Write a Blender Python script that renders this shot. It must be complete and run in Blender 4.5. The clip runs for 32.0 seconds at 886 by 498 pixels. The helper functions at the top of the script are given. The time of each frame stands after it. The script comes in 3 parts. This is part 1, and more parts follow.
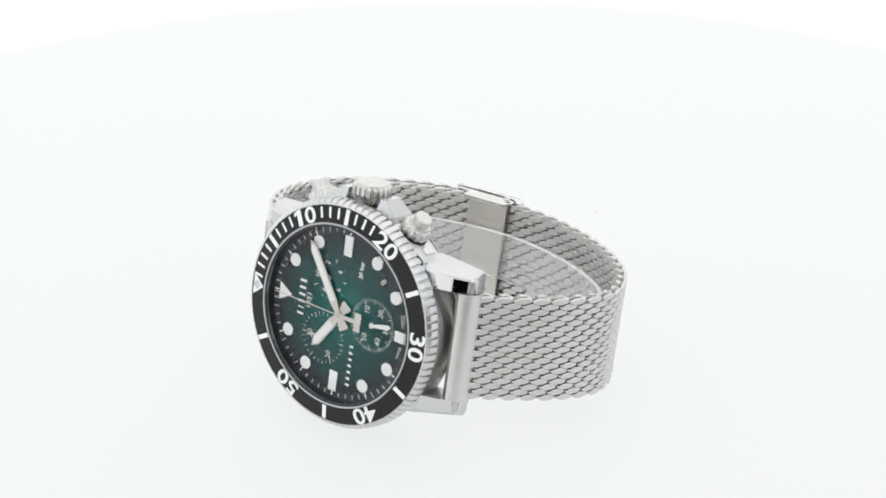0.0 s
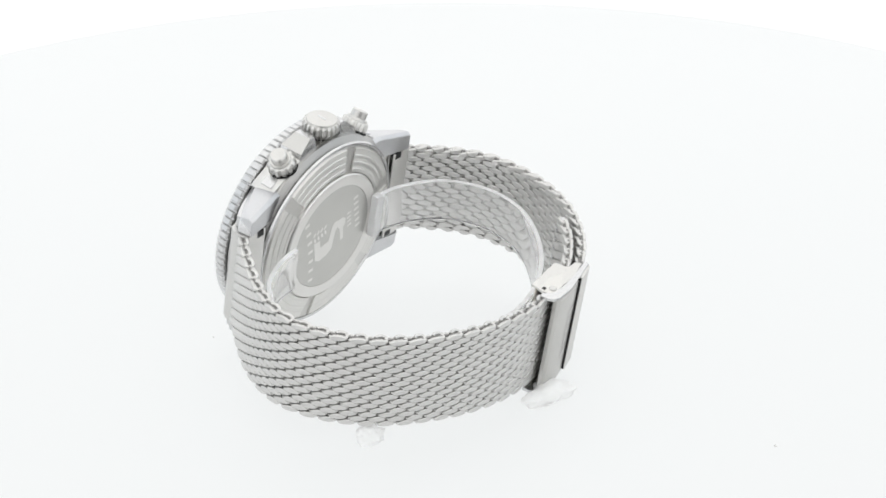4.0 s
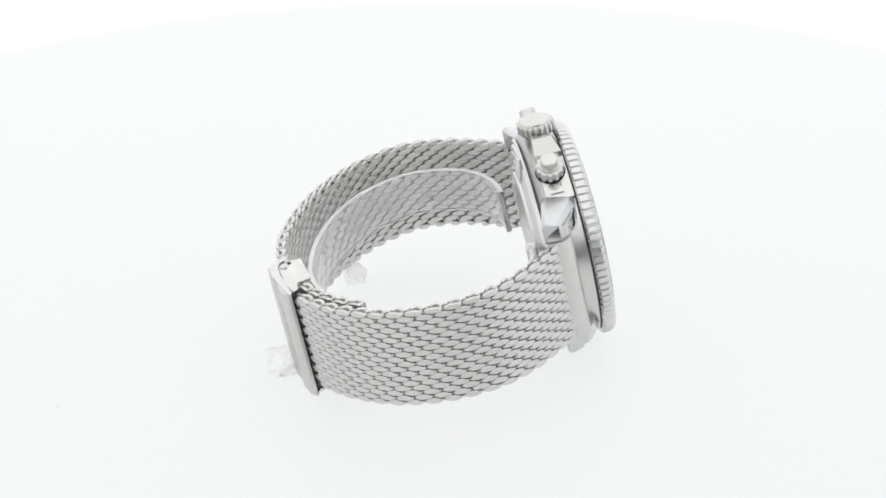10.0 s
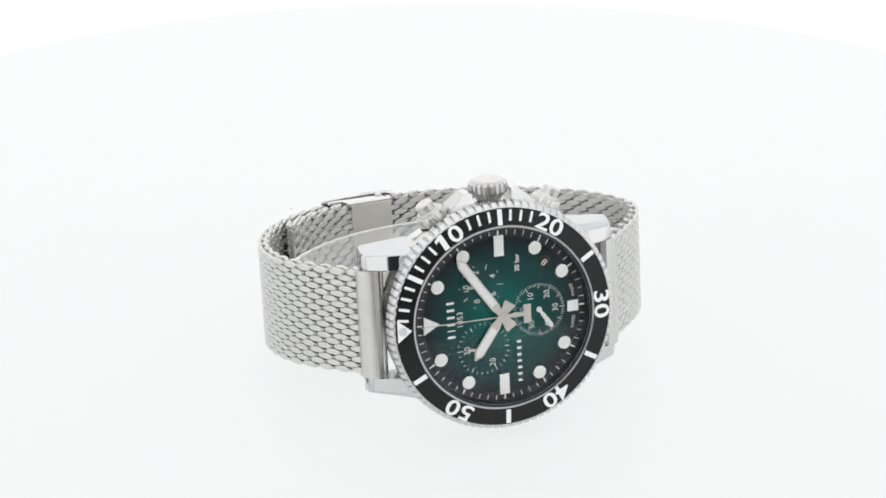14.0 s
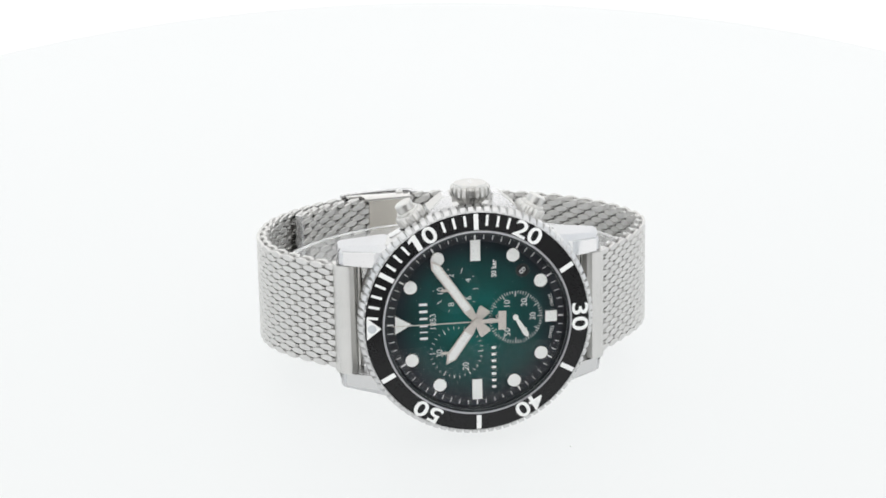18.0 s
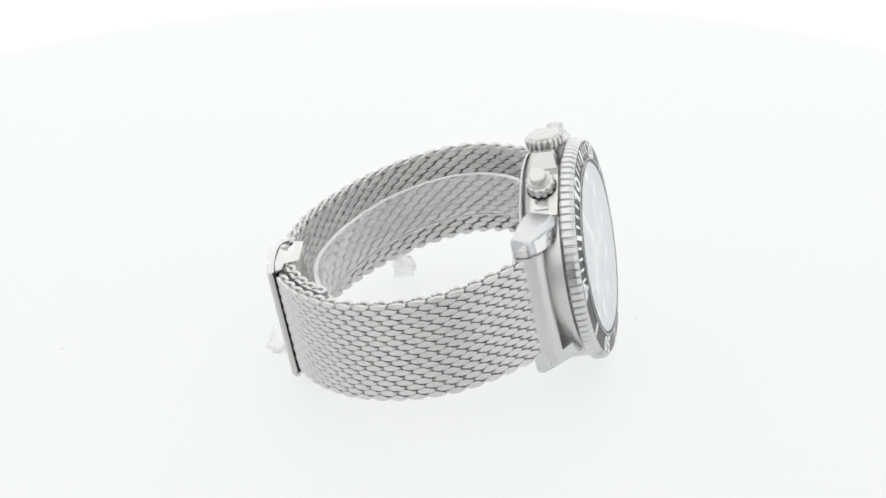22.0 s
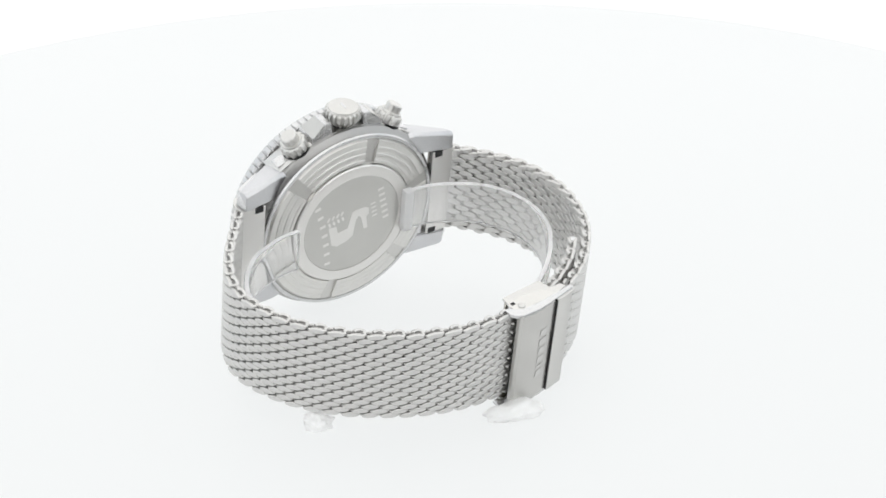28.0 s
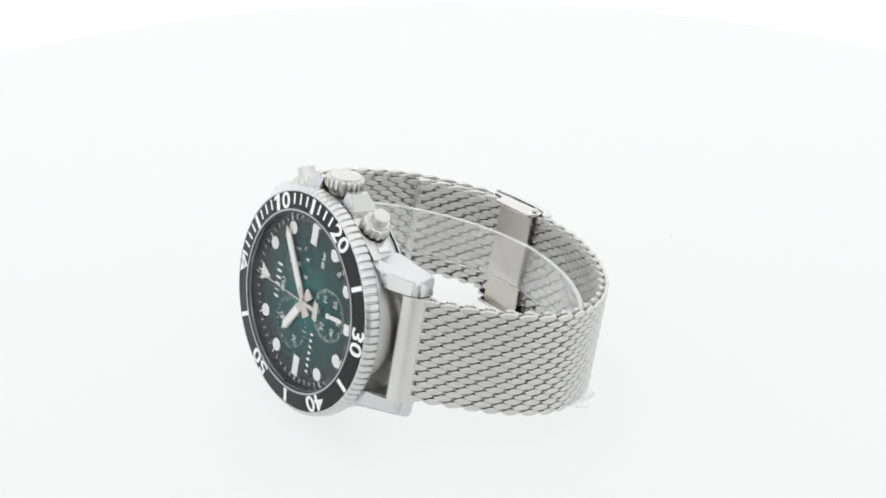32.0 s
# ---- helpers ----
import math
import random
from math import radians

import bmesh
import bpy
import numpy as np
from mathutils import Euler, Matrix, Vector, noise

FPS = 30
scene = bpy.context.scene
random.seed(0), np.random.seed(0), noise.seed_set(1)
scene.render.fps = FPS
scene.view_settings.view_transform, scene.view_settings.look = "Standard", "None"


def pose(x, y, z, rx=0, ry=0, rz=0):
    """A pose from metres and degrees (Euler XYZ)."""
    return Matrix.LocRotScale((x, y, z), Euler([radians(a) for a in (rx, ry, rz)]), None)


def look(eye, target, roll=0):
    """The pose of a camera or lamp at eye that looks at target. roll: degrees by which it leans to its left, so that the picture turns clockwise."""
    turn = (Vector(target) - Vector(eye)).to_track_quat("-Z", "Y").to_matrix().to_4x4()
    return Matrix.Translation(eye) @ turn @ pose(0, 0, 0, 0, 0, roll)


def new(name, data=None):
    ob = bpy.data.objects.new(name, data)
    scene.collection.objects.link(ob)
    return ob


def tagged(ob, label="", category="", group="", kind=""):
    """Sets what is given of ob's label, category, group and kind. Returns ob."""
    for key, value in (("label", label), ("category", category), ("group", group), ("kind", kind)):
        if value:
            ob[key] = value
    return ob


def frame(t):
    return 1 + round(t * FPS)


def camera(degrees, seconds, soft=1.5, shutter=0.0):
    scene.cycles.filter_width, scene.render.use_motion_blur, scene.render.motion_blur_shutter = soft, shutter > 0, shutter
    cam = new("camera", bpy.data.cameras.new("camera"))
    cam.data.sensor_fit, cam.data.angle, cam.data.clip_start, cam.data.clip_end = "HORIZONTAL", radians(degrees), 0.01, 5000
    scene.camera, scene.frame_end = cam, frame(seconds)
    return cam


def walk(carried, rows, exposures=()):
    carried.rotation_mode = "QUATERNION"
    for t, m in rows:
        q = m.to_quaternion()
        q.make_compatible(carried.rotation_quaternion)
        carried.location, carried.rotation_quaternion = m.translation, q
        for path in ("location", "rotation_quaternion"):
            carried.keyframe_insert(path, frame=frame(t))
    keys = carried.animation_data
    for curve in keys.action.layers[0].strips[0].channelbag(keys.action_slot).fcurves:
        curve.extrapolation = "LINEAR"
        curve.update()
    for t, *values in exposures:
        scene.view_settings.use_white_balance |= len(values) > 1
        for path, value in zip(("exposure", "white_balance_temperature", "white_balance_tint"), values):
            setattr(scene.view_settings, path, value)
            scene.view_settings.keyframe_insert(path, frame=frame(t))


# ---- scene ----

# ---- camera ----
MM = 0.001
cam = camera(22.5, 32.0, soft=1.7, shutter=0.3)
EYE = Vector((0.0, -0.42254, 0.2386))
AIM = EYE + Vector((0.00683, 0.89265, -0.45069))
walk(cam, [(0.0, look(EYE, AIM, -0.656)), (32.0, look(EYE, AIM, -0.656))])

# ---- light: a light box of glowing diffuser panels in a dim room ----
world = bpy.data.worlds.new("world")
scene.world = world
world.use_nodes = True
world.node_tree.nodes["Background"].inputs[0].default_value = (0.03, 0.03, 0.032, 1)
world.node_tree.nodes["Background"].inputs[1].default_value = 1.0
scene.view_settings.exposure = 0.0
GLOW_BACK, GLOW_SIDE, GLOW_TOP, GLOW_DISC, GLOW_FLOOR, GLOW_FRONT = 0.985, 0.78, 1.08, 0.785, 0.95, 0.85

# ---- materials ----


def material(name, colour, rough=0.5, metal=0.0):
    m = bpy.data.materials.new(name)
    m.use_nodes = True
    b = m.node_tree.nodes["Principled BSDF"]
    b.inputs["Base Color"].default_value = (*colour, 1)
    b.inputs["Roughness"].default_value = rough
    b.inputs["Metallic"].default_value = metal
    return m


def shader(m):
    return m.node_tree.nodes["Principled BSDF"]


def grain(m, scale, stretch=(1, 1, 1), rough=(0.25, 0.4), bump=0.05, tint=0.0, coords="Object"):
    """Fine streaks or specks: they vary the gloss, the relief and, a little, the colour."""
    t = m.node_tree
    b = shader(m)
    co = t.nodes.new("ShaderNodeTexCoord")
    mp = t.nodes.new("ShaderNodeMapping")
    mp.inputs["Scale"].default_value = stretch
    n1 = t.nodes.new("ShaderNodeTexNoise")
    n1.inputs["Scale"].default_value = scale
    n1.inputs["Detail"].default_value = 4
    n2 = t.nodes.new("ShaderNodeTexNoise")
    n2.inputs["Scale"].default_value = scale * 0.07
    t.links.new(co.outputs[coords], mp.inputs["Vector"])
    t.links.new(mp.outputs[0], n1.inputs["Vector"])
    t.links.new(co.outputs[coords], n2.inputs["Vector"])
    mx = t.nodes.new("ShaderNodeMath")
    mx.operation = "ADD"
    t.links.new(n1.outputs["Fac"], mx.inputs[0])
    t.links.new(n2.outputs["Fac"], mx.inputs[1])
    mr = t.nodes.new("ShaderNodeMapRange")
    mr.inputs["From Min"].default_value, mr.inputs["From Max"].default_value = 0.6, 1.4
    mr.inputs["To Min"].default_value, mr.inputs["To Max"].default_value = rough
    t.links.new(mx.outputs[0], mr.inputs["Value"])
    t.links.new(mr.outputs[0], b.inputs["Roughness"])
    if bump:
        bp = t.nodes.new("ShaderNodeBump")
        bp.inputs["Strength"].default_value = bump
        bp.inputs["Distance"].default_value = 0.00005
        t.links.new(n1.outputs["Fac"], bp.inputs["Height"])
        t.links.new(bp.outputs[0], b.inputs["Normal"])
    if tint:
        c = b.inputs["Base Color"].default_value
        mix = t.nodes.new("ShaderNodeMix")
        mix.data_type = "RGBA"
        mix.inputs["A"].default_value = (*[v * (1 - tint) for v in c[:3]], 1)
        mix.inputs["B"].default_value = (*[min(1, v * (1 + tint)) for v in c[:3]], 1)
        t.links.new(mr.outputs[0], mix.inputs["Factor"])
        mr2 = t.nodes.new("ShaderNodeMapRange")
        mr2.inputs["From Min"].default_value, mr2.inputs["From Max"].default_value = 0.7, 1.3
        t.links.new(mx.outputs[0], mr2.inputs["Value"])
        t.links.new(mr2.outputs[0], mix.inputs["Factor"])
        t.links.new(mix.outputs["Result"], b.inputs["Base Color"])
    return m


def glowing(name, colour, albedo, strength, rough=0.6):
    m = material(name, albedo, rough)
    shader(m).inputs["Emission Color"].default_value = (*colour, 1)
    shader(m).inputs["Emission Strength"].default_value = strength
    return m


STEEL = (0.63, 0.622, 0.602)
polished = grain(material("polished_steel", STEEL, 0.1, 1), 900, rough=(0.07, 0.16), bump=0.01)
soft_polish = grain(material("soft_polished_steel", (0.63, 0.63, 0.633), 0.25, 1), 900, rough=(0.2, 0.3), bump=0.02)
brushed = grain(material("brushed_steel", (0.62, 0.615, 0.6), 0.3, 1), 1500, (40, 1, 1), (0.24, 0.38), 0.12, 0.04)
satin = grain(material("satin_steel", (0.62, 0.613, 0.595), 0.36, 1), 2500, rough=(0.3, 0.42), bump=0.06, tint=0.05)
wire = grain(material("mesh_wire_steel", (0.64, 0.633, 0.62), 0.45, 1), 1800, rough=(0.38, 0.54), bump=0.05, tint=0.05)
# darker than the coils: the shade between them is put into this colour
gap_shade_wire = grain(material("gap_shaded_steel", (0.31, 0.306, 0.297), 0.6, 1), 1800, rough=(0.5, 0.7), bump=0.05, tint=0.08)
warm_brushed = grain(material("warm_brushed_steel", (0.61, 0.585, 0.54), 0.35, 1), 1500, (40, 1, 1), (0.32, 0.46), 0.15, 0.06)
frosted = grain(material("frosted_steel", (0.72, 0.712, 0.69), 0.45, 1), 2500, rough=(0.38, 0.52), bump=0.06, tint=0.04)
cover_steel = grain(material("brushed_cover_steel", (0.56, 0.553, 0.535), 0.35, 1), 1500, (40, 1, 1), (0.28, 0.42), 0.12, 0.05)
medallion_steel = grain(material("brushed_medallion_steel", (0.55, 0.545, 0.525), 0.33, 1), 1500, (1, 40, 1), (0.28, 0.42), 0.12, 0.05)
chamfer = grain(material("dark_brushed_steel", (0.42, 0.415, 0.405), 0.35, 1), 1500, (1, 1, 30), (0.3, 0.45), 0.12, 0.06)
coin_steel = grain(material("coin_edge_steel", (0.63, 0.63, 0.63), 0.3, 1), 2500, rough=(0.27, 0.36), bump=0.03, tint=0.03)
lip_steel = grain(material("grey_satin_lip", (0.5, 0.5, 0.52), 0.4, 1), 2500, rough=(0.34, 0.46), bump=0.03, tint=0.03)
engraved = grain(material("frosted_engraving", (0.78, 0.77, 0.75), 0.5, 1), 3000, rough=(0.42, 0.55), bump=0.1)
faint = grain(material("faint_engraving", (0.62, 0.615, 0.6), 0.42, 1), 3000, rough=(0.38, 0.5), bump=0.05)
black_insert = grain(material("black_aluminium", (0.007, 0.0068, 0.0075), 0.3), 3000, rough=(0.24, 0.34), bump=0.02)
shader(black_insert).inputs["Specular IOR Level"].default_value = 0.32
# near-black solids in this put the shade of gaps and holes into colour
shade_black = material("near_black_shade", (0.01, 0.01, 0.01), 0.6)
hand_steel = grain(material("pale_hand_steel", (0.66, 0.62, 0.575), 0.45, 0.4), 3000, rough=(0.38, 0.52), bump=0.02)
ink = material("white_print", (0.86, 0.87, 0.86), 0.5)
lug_satin = grain(material("fine_satin_steel", (0.6, 0.603, 0.615), 0.36, 1), 2500, rough=(0.3, 0.42), bump=0.06, tint=0.05)
lug_polish = grain(material("mirror_polished_steel", (0.62, 0.62, 0.622), 0.06, 1), 900, rough=(0.05, 0.09), bump=0.004)
lume = grain(material("luminous_paint", (0.88, 0.89, 0.87), 0.6), 4000, rough=(0.5, 0.7), bump=0.05, tint=0.03)
pearl = grain(material("grey_lume_pearl", (0.55, 0.58, 0.6), 0.4), 4000, rough=(0.3, 0.5), bump=0.02)
flange_dark = material("dark_flange", (0.014, 0.018, 0.02), 0.35)
chapter_black = grain(material("chapter_ring_lacquer", (0.016, 0.019, 0.025), 0.4), 3000, rough=(0.35, 0.5), bump=0.02)
date_black = material("date_wheel", (0.008, 0.008, 0.009), 0.5)


def dial_paint():
    m = material("green_fume_dial", (0.0, 0.1, 0.08), 0.35)
    t = m.node_tree
    co = t.nodes.new("ShaderNodeTexCoord")
    ln = t.nodes.new("ShaderNodeVectorMath")
    ln.operation = "LENGTH"
    mr = t.nodes.new("ShaderNodeMapRange")
    mr.inputs["From Max"].default_value = 0.0185
    ramp = t.nodes.new("ShaderNodeValToRGB")
    ramp.color_ramp.interpolation = "EASE"
    ramp.color_ramp.elements[0].position, ramp.color_ramp.elements[0].color = 0.15, (0.007, 0.112, 0.1, 1)
    ramp.color_ramp.elements[1].position, ramp.color_ramp.elements[1].color = 0.96, (0.012, 0.014, 0.02, 1)
    mid = ramp.color_ramp.elements.new(0.55)
    mid.color = (0.006, 0.052, 0.051, 1)
    ns = t.nodes.new("ShaderNodeTexNoise")
    ns.inputs["Scale"].default_value = 9000
    bp = t.nodes.new("ShaderNodeBump")
    bp.inputs["Strength"].default_value = 0.08
    bp.inputs["Distance"].default_value = 0.00002
    t.links.new(co.outputs["Object"], ln.inputs[0])
    t.links.new(ln.outputs["Value"], mr.inputs["Value"])
    t.links.new(mr.outputs[0], ramp.inputs["Fac"])
    shader(m).inputs["Specular IOR Level"].default_value = 0.25
    t.links.new(ramp.outputs["Color"], shader(m).inputs["Base Color"])
    t.links.new(co.outputs["Object"], ns.inputs["Vector"])
    t.links.new(ns.outputs["Fac"], bp.inputs["Height"])
    t.links.new(bp.outputs[0], shader(m).inputs["Normal"])
    return m


def clear(name, colour, ior, rough, haze=0.0):
    m = material(name, colour, rough)
    shader(m).inputs["Transmission Weight"].default_value = 1.0 - haze
    shader(m).inputs["IOR"].default_value = ior
    return m


def coated_glass():
    """Coated flat glass: no glare when seen straight on, a mirror when seen along the face."""
    m = bpy.data.materials.new("coated_sapphire_glass")
    m.use_nodes = True
    t = m.node_tree
    t.nodes.remove(t.nodes["Principled BSDF"])
    glass = t.nodes.new("ShaderNodeBsdfGlass")
    glass.inputs["IOR"].default_value = 1.1
    glass.inputs["Roughness"].default_value = 0.0
    gloss = t.nodes.new("ShaderNodeBsdfGlossy")
    gloss.inputs["Roughness"].default_value = 0.03
    gloss.inputs["Color"].default_value = (0.97, 0.985, 1, 1)
    lw = t.nodes.new("ShaderNodeLayerWeight")
    lw.inputs["Blend"].default_value = 0.5
    mr = t.nodes.new("ShaderNodeMapRange")
    mr.inputs["From Min"].default_value, mr.inputs["From Max"].default_value = 0.42, 0.915
    mr.inputs["To Min"].default_value, mr.inputs["To Max"].default_value = 0.08, 0.97
    sq = t.nodes.new("ShaderNodeMath")
    sq.operation = "POWER"
    sq.inputs[1].default_value = 2.0
    mix = t.nodes.new("ShaderNodeMixShader")
    t.links.new(lw.outputs["Facing"], mr.inputs["Value"])
    t.links.new(mr.outputs[0], sq.inputs[0])
    t.links.new(sq.outputs[0], mix.inputs[0])
    t.links.new(glass.outputs[0], mix.inputs[1])
    t.links.new(gloss.outputs[0], mix.inputs[2])
    t.links.new(mix.outputs[0], t.nodes["Material Output"].inputs["Surface"])
    return m


def streaky_plastic():
    """Thin clear plastic with milky streaks."""
    m = clear("clear_plastic", (1, 1, 1), 1.12, 0.02)
    t = m.node_tree
    co = t.nodes.new("ShaderNodeTexCoord")
    mp = t.nodes.new("ShaderNodeMapping")
    mp.inputs["Scale"].default_value = (30, 400, 60)
    ns = t.nodes.new("ShaderNodeTexNoise")
    ns.inputs["Scale"].default_value = 1.0
    ns.inputs["Detail"].default_value = 3
    mr = t.nodes.new("ShaderNodeMapRange")
    mr.inputs["From Min"].default_value, mr.inputs["From Max"].default_value = 0.35, 0.65
    mr.inputs["To Min"].default_value, mr.inputs["To Max"].default_value = 0.88, 0.8
    t.links.new(co.outputs["Object"], mp.inputs["Vector"])
    t.links.new(mp.outputs[0], ns.inputs["Vector"])
    t.links.new(ns.outputs["Fac"], mr.inputs["Value"])
    t.links.new(mr.outputs[0], shader(m).inputs["Transmission Weight"])
    return m


dial_green = dial_paint()
sapphire = coated_glass()
clear_plastic = streaky_plastic()
milky_edge = clear("milky_plastic_edge", (1, 1, 1), 1.2, 0.3, 0.5)
putty_gel = grain(clear("clear_putty", (0.985, 0.985, 0.98), 1.08, 0.4, 0.5), 600, rough=(0.3, 0.5), bump=0.03)
# glow put into the disc's surface, so hardly any shadow shows on it
disc_glow = glowing("glowing_opal_acrylic", (0.97, 0.99, 0.99), (0.09, 0.09, 0.09), GLOW_DISC, 0.7)
panel_back = glowing("diffuser_back", (1, 1, 1), (0.25, 0.25, 0.25), GLOW_BACK)
panel_side = glowing("diffuser_side", (0.9, 0.955, 1.0), (0.25, 0.25, 0.25), GLOW_SIDE)
panel_top = glowing("diffuser_top", (1, 1, 0.985), (0.25, 0.25, 0.25), GLOW_TOP)
front_white = grain(material("white_plastic", (0.7, 0.7, 0.7), 0.7), 60, rough=(0.6, 0.8), bump=0.02)
panel_front = glowing("diffuser_front", (1, 1, 1), (0.4, 0.4, 0.4), GLOW_FRONT)
floor_glow = glowing("light_table", (1, 1, 1), (0.25, 0.25, 0.25), GLOW_FLOOR)
dark_ground = grain(material("unseen_black_ground", (0.014, 0.014, 0.015), 0.9), 400, rough=(0.85, 1.0), bump=0.02, tint=0.1)
shader(dark_ground).inputs["Specular IOR Level"].default_value = 0.0
speck_grey = material("grey_dust", (0.75, 0.75, 0.73), 0.9)

# ---- mesh helpers (millimetres in the thing's own space) ----


def to_mesh(name, bm, mat, sharp=35, flat=1e9):
    """Smooth shading, but for faces larger than flat square millimetres, which stay planes."""
    bmesh.ops.recalc_face_normals(bm, faces=bm.faces)
    for f in bm.faces:
        f.smooth = f.calc_area() < flat
    for v in bm.verts:
        v.co *= MM
    me = bpy.data.meshes.new(name)
    bm.to_mesh(me)
    bm.free()
    me.materials.append(mat)
    me.set_sharp_from_angle(angle=radians(sharp))
    return me


def part(name, bm, mat, parent, label="", sharp=35, at=None, flat=1e9):
    ob = new(name, to_mesh(name, bm, mat, sharp, flat))
    ob.parent = parent
    if at is not None:
        ob.matrix_basis = at
    return tagged(ob, label)


def lathe(profile, n=96, closed=False, a0=0.0, a1=360.0, bm=None):
    """Turns (radius, height) points about z. A ring when closed; a sector when a1 - a0 is less than 360."""
    bm = bm or bmesh.new()
    full = a1 - a0 >= 360
    k = n if full else n + 1
    rings = []
    for i in range(k):
        a = radians(a0 + (a1 - a0) * i / n)
        rings.append([bm.verts.new((r * math.cos(a), r * math.sin(a), z)) for r, z in profile])
    m = len(profile)
    for i in range(n):
        p, q = rings[i], rings[(i + 1) % k]
        for j in range(m if closed else m - 1):
            bm.faces.new((p[j], q[j], q[(j + 1) % m], p[(j + 1) % m]))
    if not full and closed:
        bm.faces.new(rings[0])
        bm.faces.new(rings[-1])
    if full and not closed:
        for j in (0, m - 1):
            if profile[j][0] > 1e-6:
                bm.faces.new([r[j] for r in rings])
    bmesh.ops.remove_doubles(bm, verts=bm.verts, dist=1e-5)
    return bm


def loft(sections, bm=None):
    """Skin over sections with equal numbers of points, closed at both ends."""
    bm = bm or bmesh.new()
    rows = [[bm.verts.new(p) for p in s] for s in sections]
    m = len(rows[0])
    for a, b in zip(rows, rows[1:]):
        for j in range(m):
            bm.faces.new((a[j], b[j], b[(j + 1) % m], a[(j + 1) % m]))
    bm.faces.new(rows[0])
    bm.faces.new(rows[-1])
    return bm


def slab(outline, z0, z1, bevel=0.0, bm=None):
    """A plate with the outline in xy from z0 to z1, its edges rounded."""
    own = bmesh.new()
    lo = [own.verts.new((x, y, z0)) for x, y in outline]
    hi = [own.verts.new((x, y, z1)) for x, y in outline]
    own.faces.new(lo[::-1])
    own.faces.new(hi)
    m = len(outline)
    for j in range(m):
        own.faces.new((lo[j], lo[(j + 1) % m], hi[(j + 1) % m], hi[j]))
    if bevel:
        bmesh.ops.bevel(own, geom=own.edges[:], offset=bevel, segments=2, affect="EDGES", profile=0.6)
    if bm is None:
        return own
    me = bpy.data.meshes.new("tmp")
    own.to_mesh(me)
    own.free()
    bm.from_mesh(me)
    bpy.data.meshes.remove(me)
    return bm


def box(x0, x1, y0, y1, z0, z1, bevel=0.0, bm=None):
    return slab([(x0, y0), (x1, y0), (x1, y1), (x0, y1)], z0, z1, bevel, bm)


def disc(x, y, r, z0, z1, n=32, bevel=0.0, bm=None):
    return slab([(x + r * math.cos(2 * math.pi * i / n), y + r * math.sin(2 * math.pi * i / n)) for i in range(n)], z0, z1, bevel, bm)


def joined(pieces, bm=None):
    bm = bm or bmesh.new()
    for p in pieces:
        me = bpy.data.meshes.new("tmp")
        p.to_mesh(me)
        p.free()
        bm.from_mesh(me)
        bpy.data.meshes.remove(me)
    return bm


def moved(bm, m):
    bm.transform(m)
    return bm


def turn(deg):
    """About z, clockwise as on a watch: 0 keeps +y (12 o'clock)."""
    return Matrix.Rotation(radians(-deg), 4, "Z")


def lettering(body, size, depth, bold=0.0):
    cu = bpy.data.curves.new("letters", "FONT")
    cu.body, cu.size, cu.extrude, cu.offset = body, size, depth / 2, bold
    cu.align_x, cu.align_y = "CENTER", "CENTER"
    cu.resolution_u = 3
    ob = new("letters", cu)
    bpy.context.view_layer.update()
    me = bpy.data.meshes.new_from_object(ob.evaluated_get(bpy.context.evaluated_depsgraph_get()))
    bm = bmesh.new()
    bm.from_mesh(me)
    bpy.data.objects.remove(ob)
    bpy.data.meshes.remove(me)
    bpy.data.curves.remove(cu)
    xs = [v.co.x for v in bm.verts]
    ys = [v.co.y for v in bm.verts]
    mid = Vector(((min(xs) + max(xs)) / 2, (min(ys) + max(ys)) / 2, 0))
    bmesh.ops.translate(bm, verts=bm.verts, vec=-mid)
    return bm


def bars(widths, gap, height, depth):
    """A word that stays plain: upright bars side by side, centred."""
    bm = bmesh.new()
    x = -(sum(widths) + gap * (len(widths) - 1)) / 2
    for w in widths:
        box(x, x + w, -height / 2, height / 2, 0, depth, 0, bm)
        x += w + gap
    return bm


def shift(x, y, z=0):
    return Matrix.Translation((x, y, z))


# ---- setting: light box and turntable ----
def setting():
    def panel(name, x0, x1, y0, y1, z0, z1, mat, label):
        ob = new(name, to_mesh(name, box(x0, x1, y0, y1, z0, z1), mat))
        return tagged(ob, label, "light box wall", kind="structure")

    panel("floor", -760, 760, -355, 760, -46, -40, floor_glow, "glowing white floor of the photo light box")
    panel("wall_back", -760, 760, 736, 750, -40, 860, panel_back, "glowing white back wall of the light box")
    panel("wall_left", -760, -746, -515, 736, -40, 860, panel_side, "glowing white side diffuser of the light box")
    panel("wall_right", 746, 760, -515, 736, -40, 860, panel_side, "glowing white side diffuser of the light box")
    ceil = panel("ceiling", -760, 760, -515, 750, 860, 874, panel_top, "glowing white top diffuser of the light box")
    ceil["category"] = "ceiling"
    # unseen ground added under the eye; black so facets reflect dark
    ground = new("ground", to_mesh("ground", box(-1840, 1840, -2210, 1840, -80, -46.5), dark_ground))
    tagged(ground, "unseen matt black ground, added so polished steel reflects dark", "table cloth", kind="structure")
    # the unseen front panel's opening round the lens is shaped for dark reflections
    bm = bmesh.new()
    y0, y1 = -457, -450
    sill, left, right = 141, -140, 345
    for x0, x1, z0, z1 in ((-746, left, -40, 860), (right, 746, -40, 860), (left, -55, sill, 860), (55, right, sill, 860), (-55, 55, sill, 184), (-55, 55, 300, 860)):
        box(x0, x1, y0, y1, z0, z1, 0, bm)
    tagged(new("wall_front", to_mesh("wall_front", bm, panel_front)), "glowing white front panel open below and round the lens", "light box wall", kind="structure")


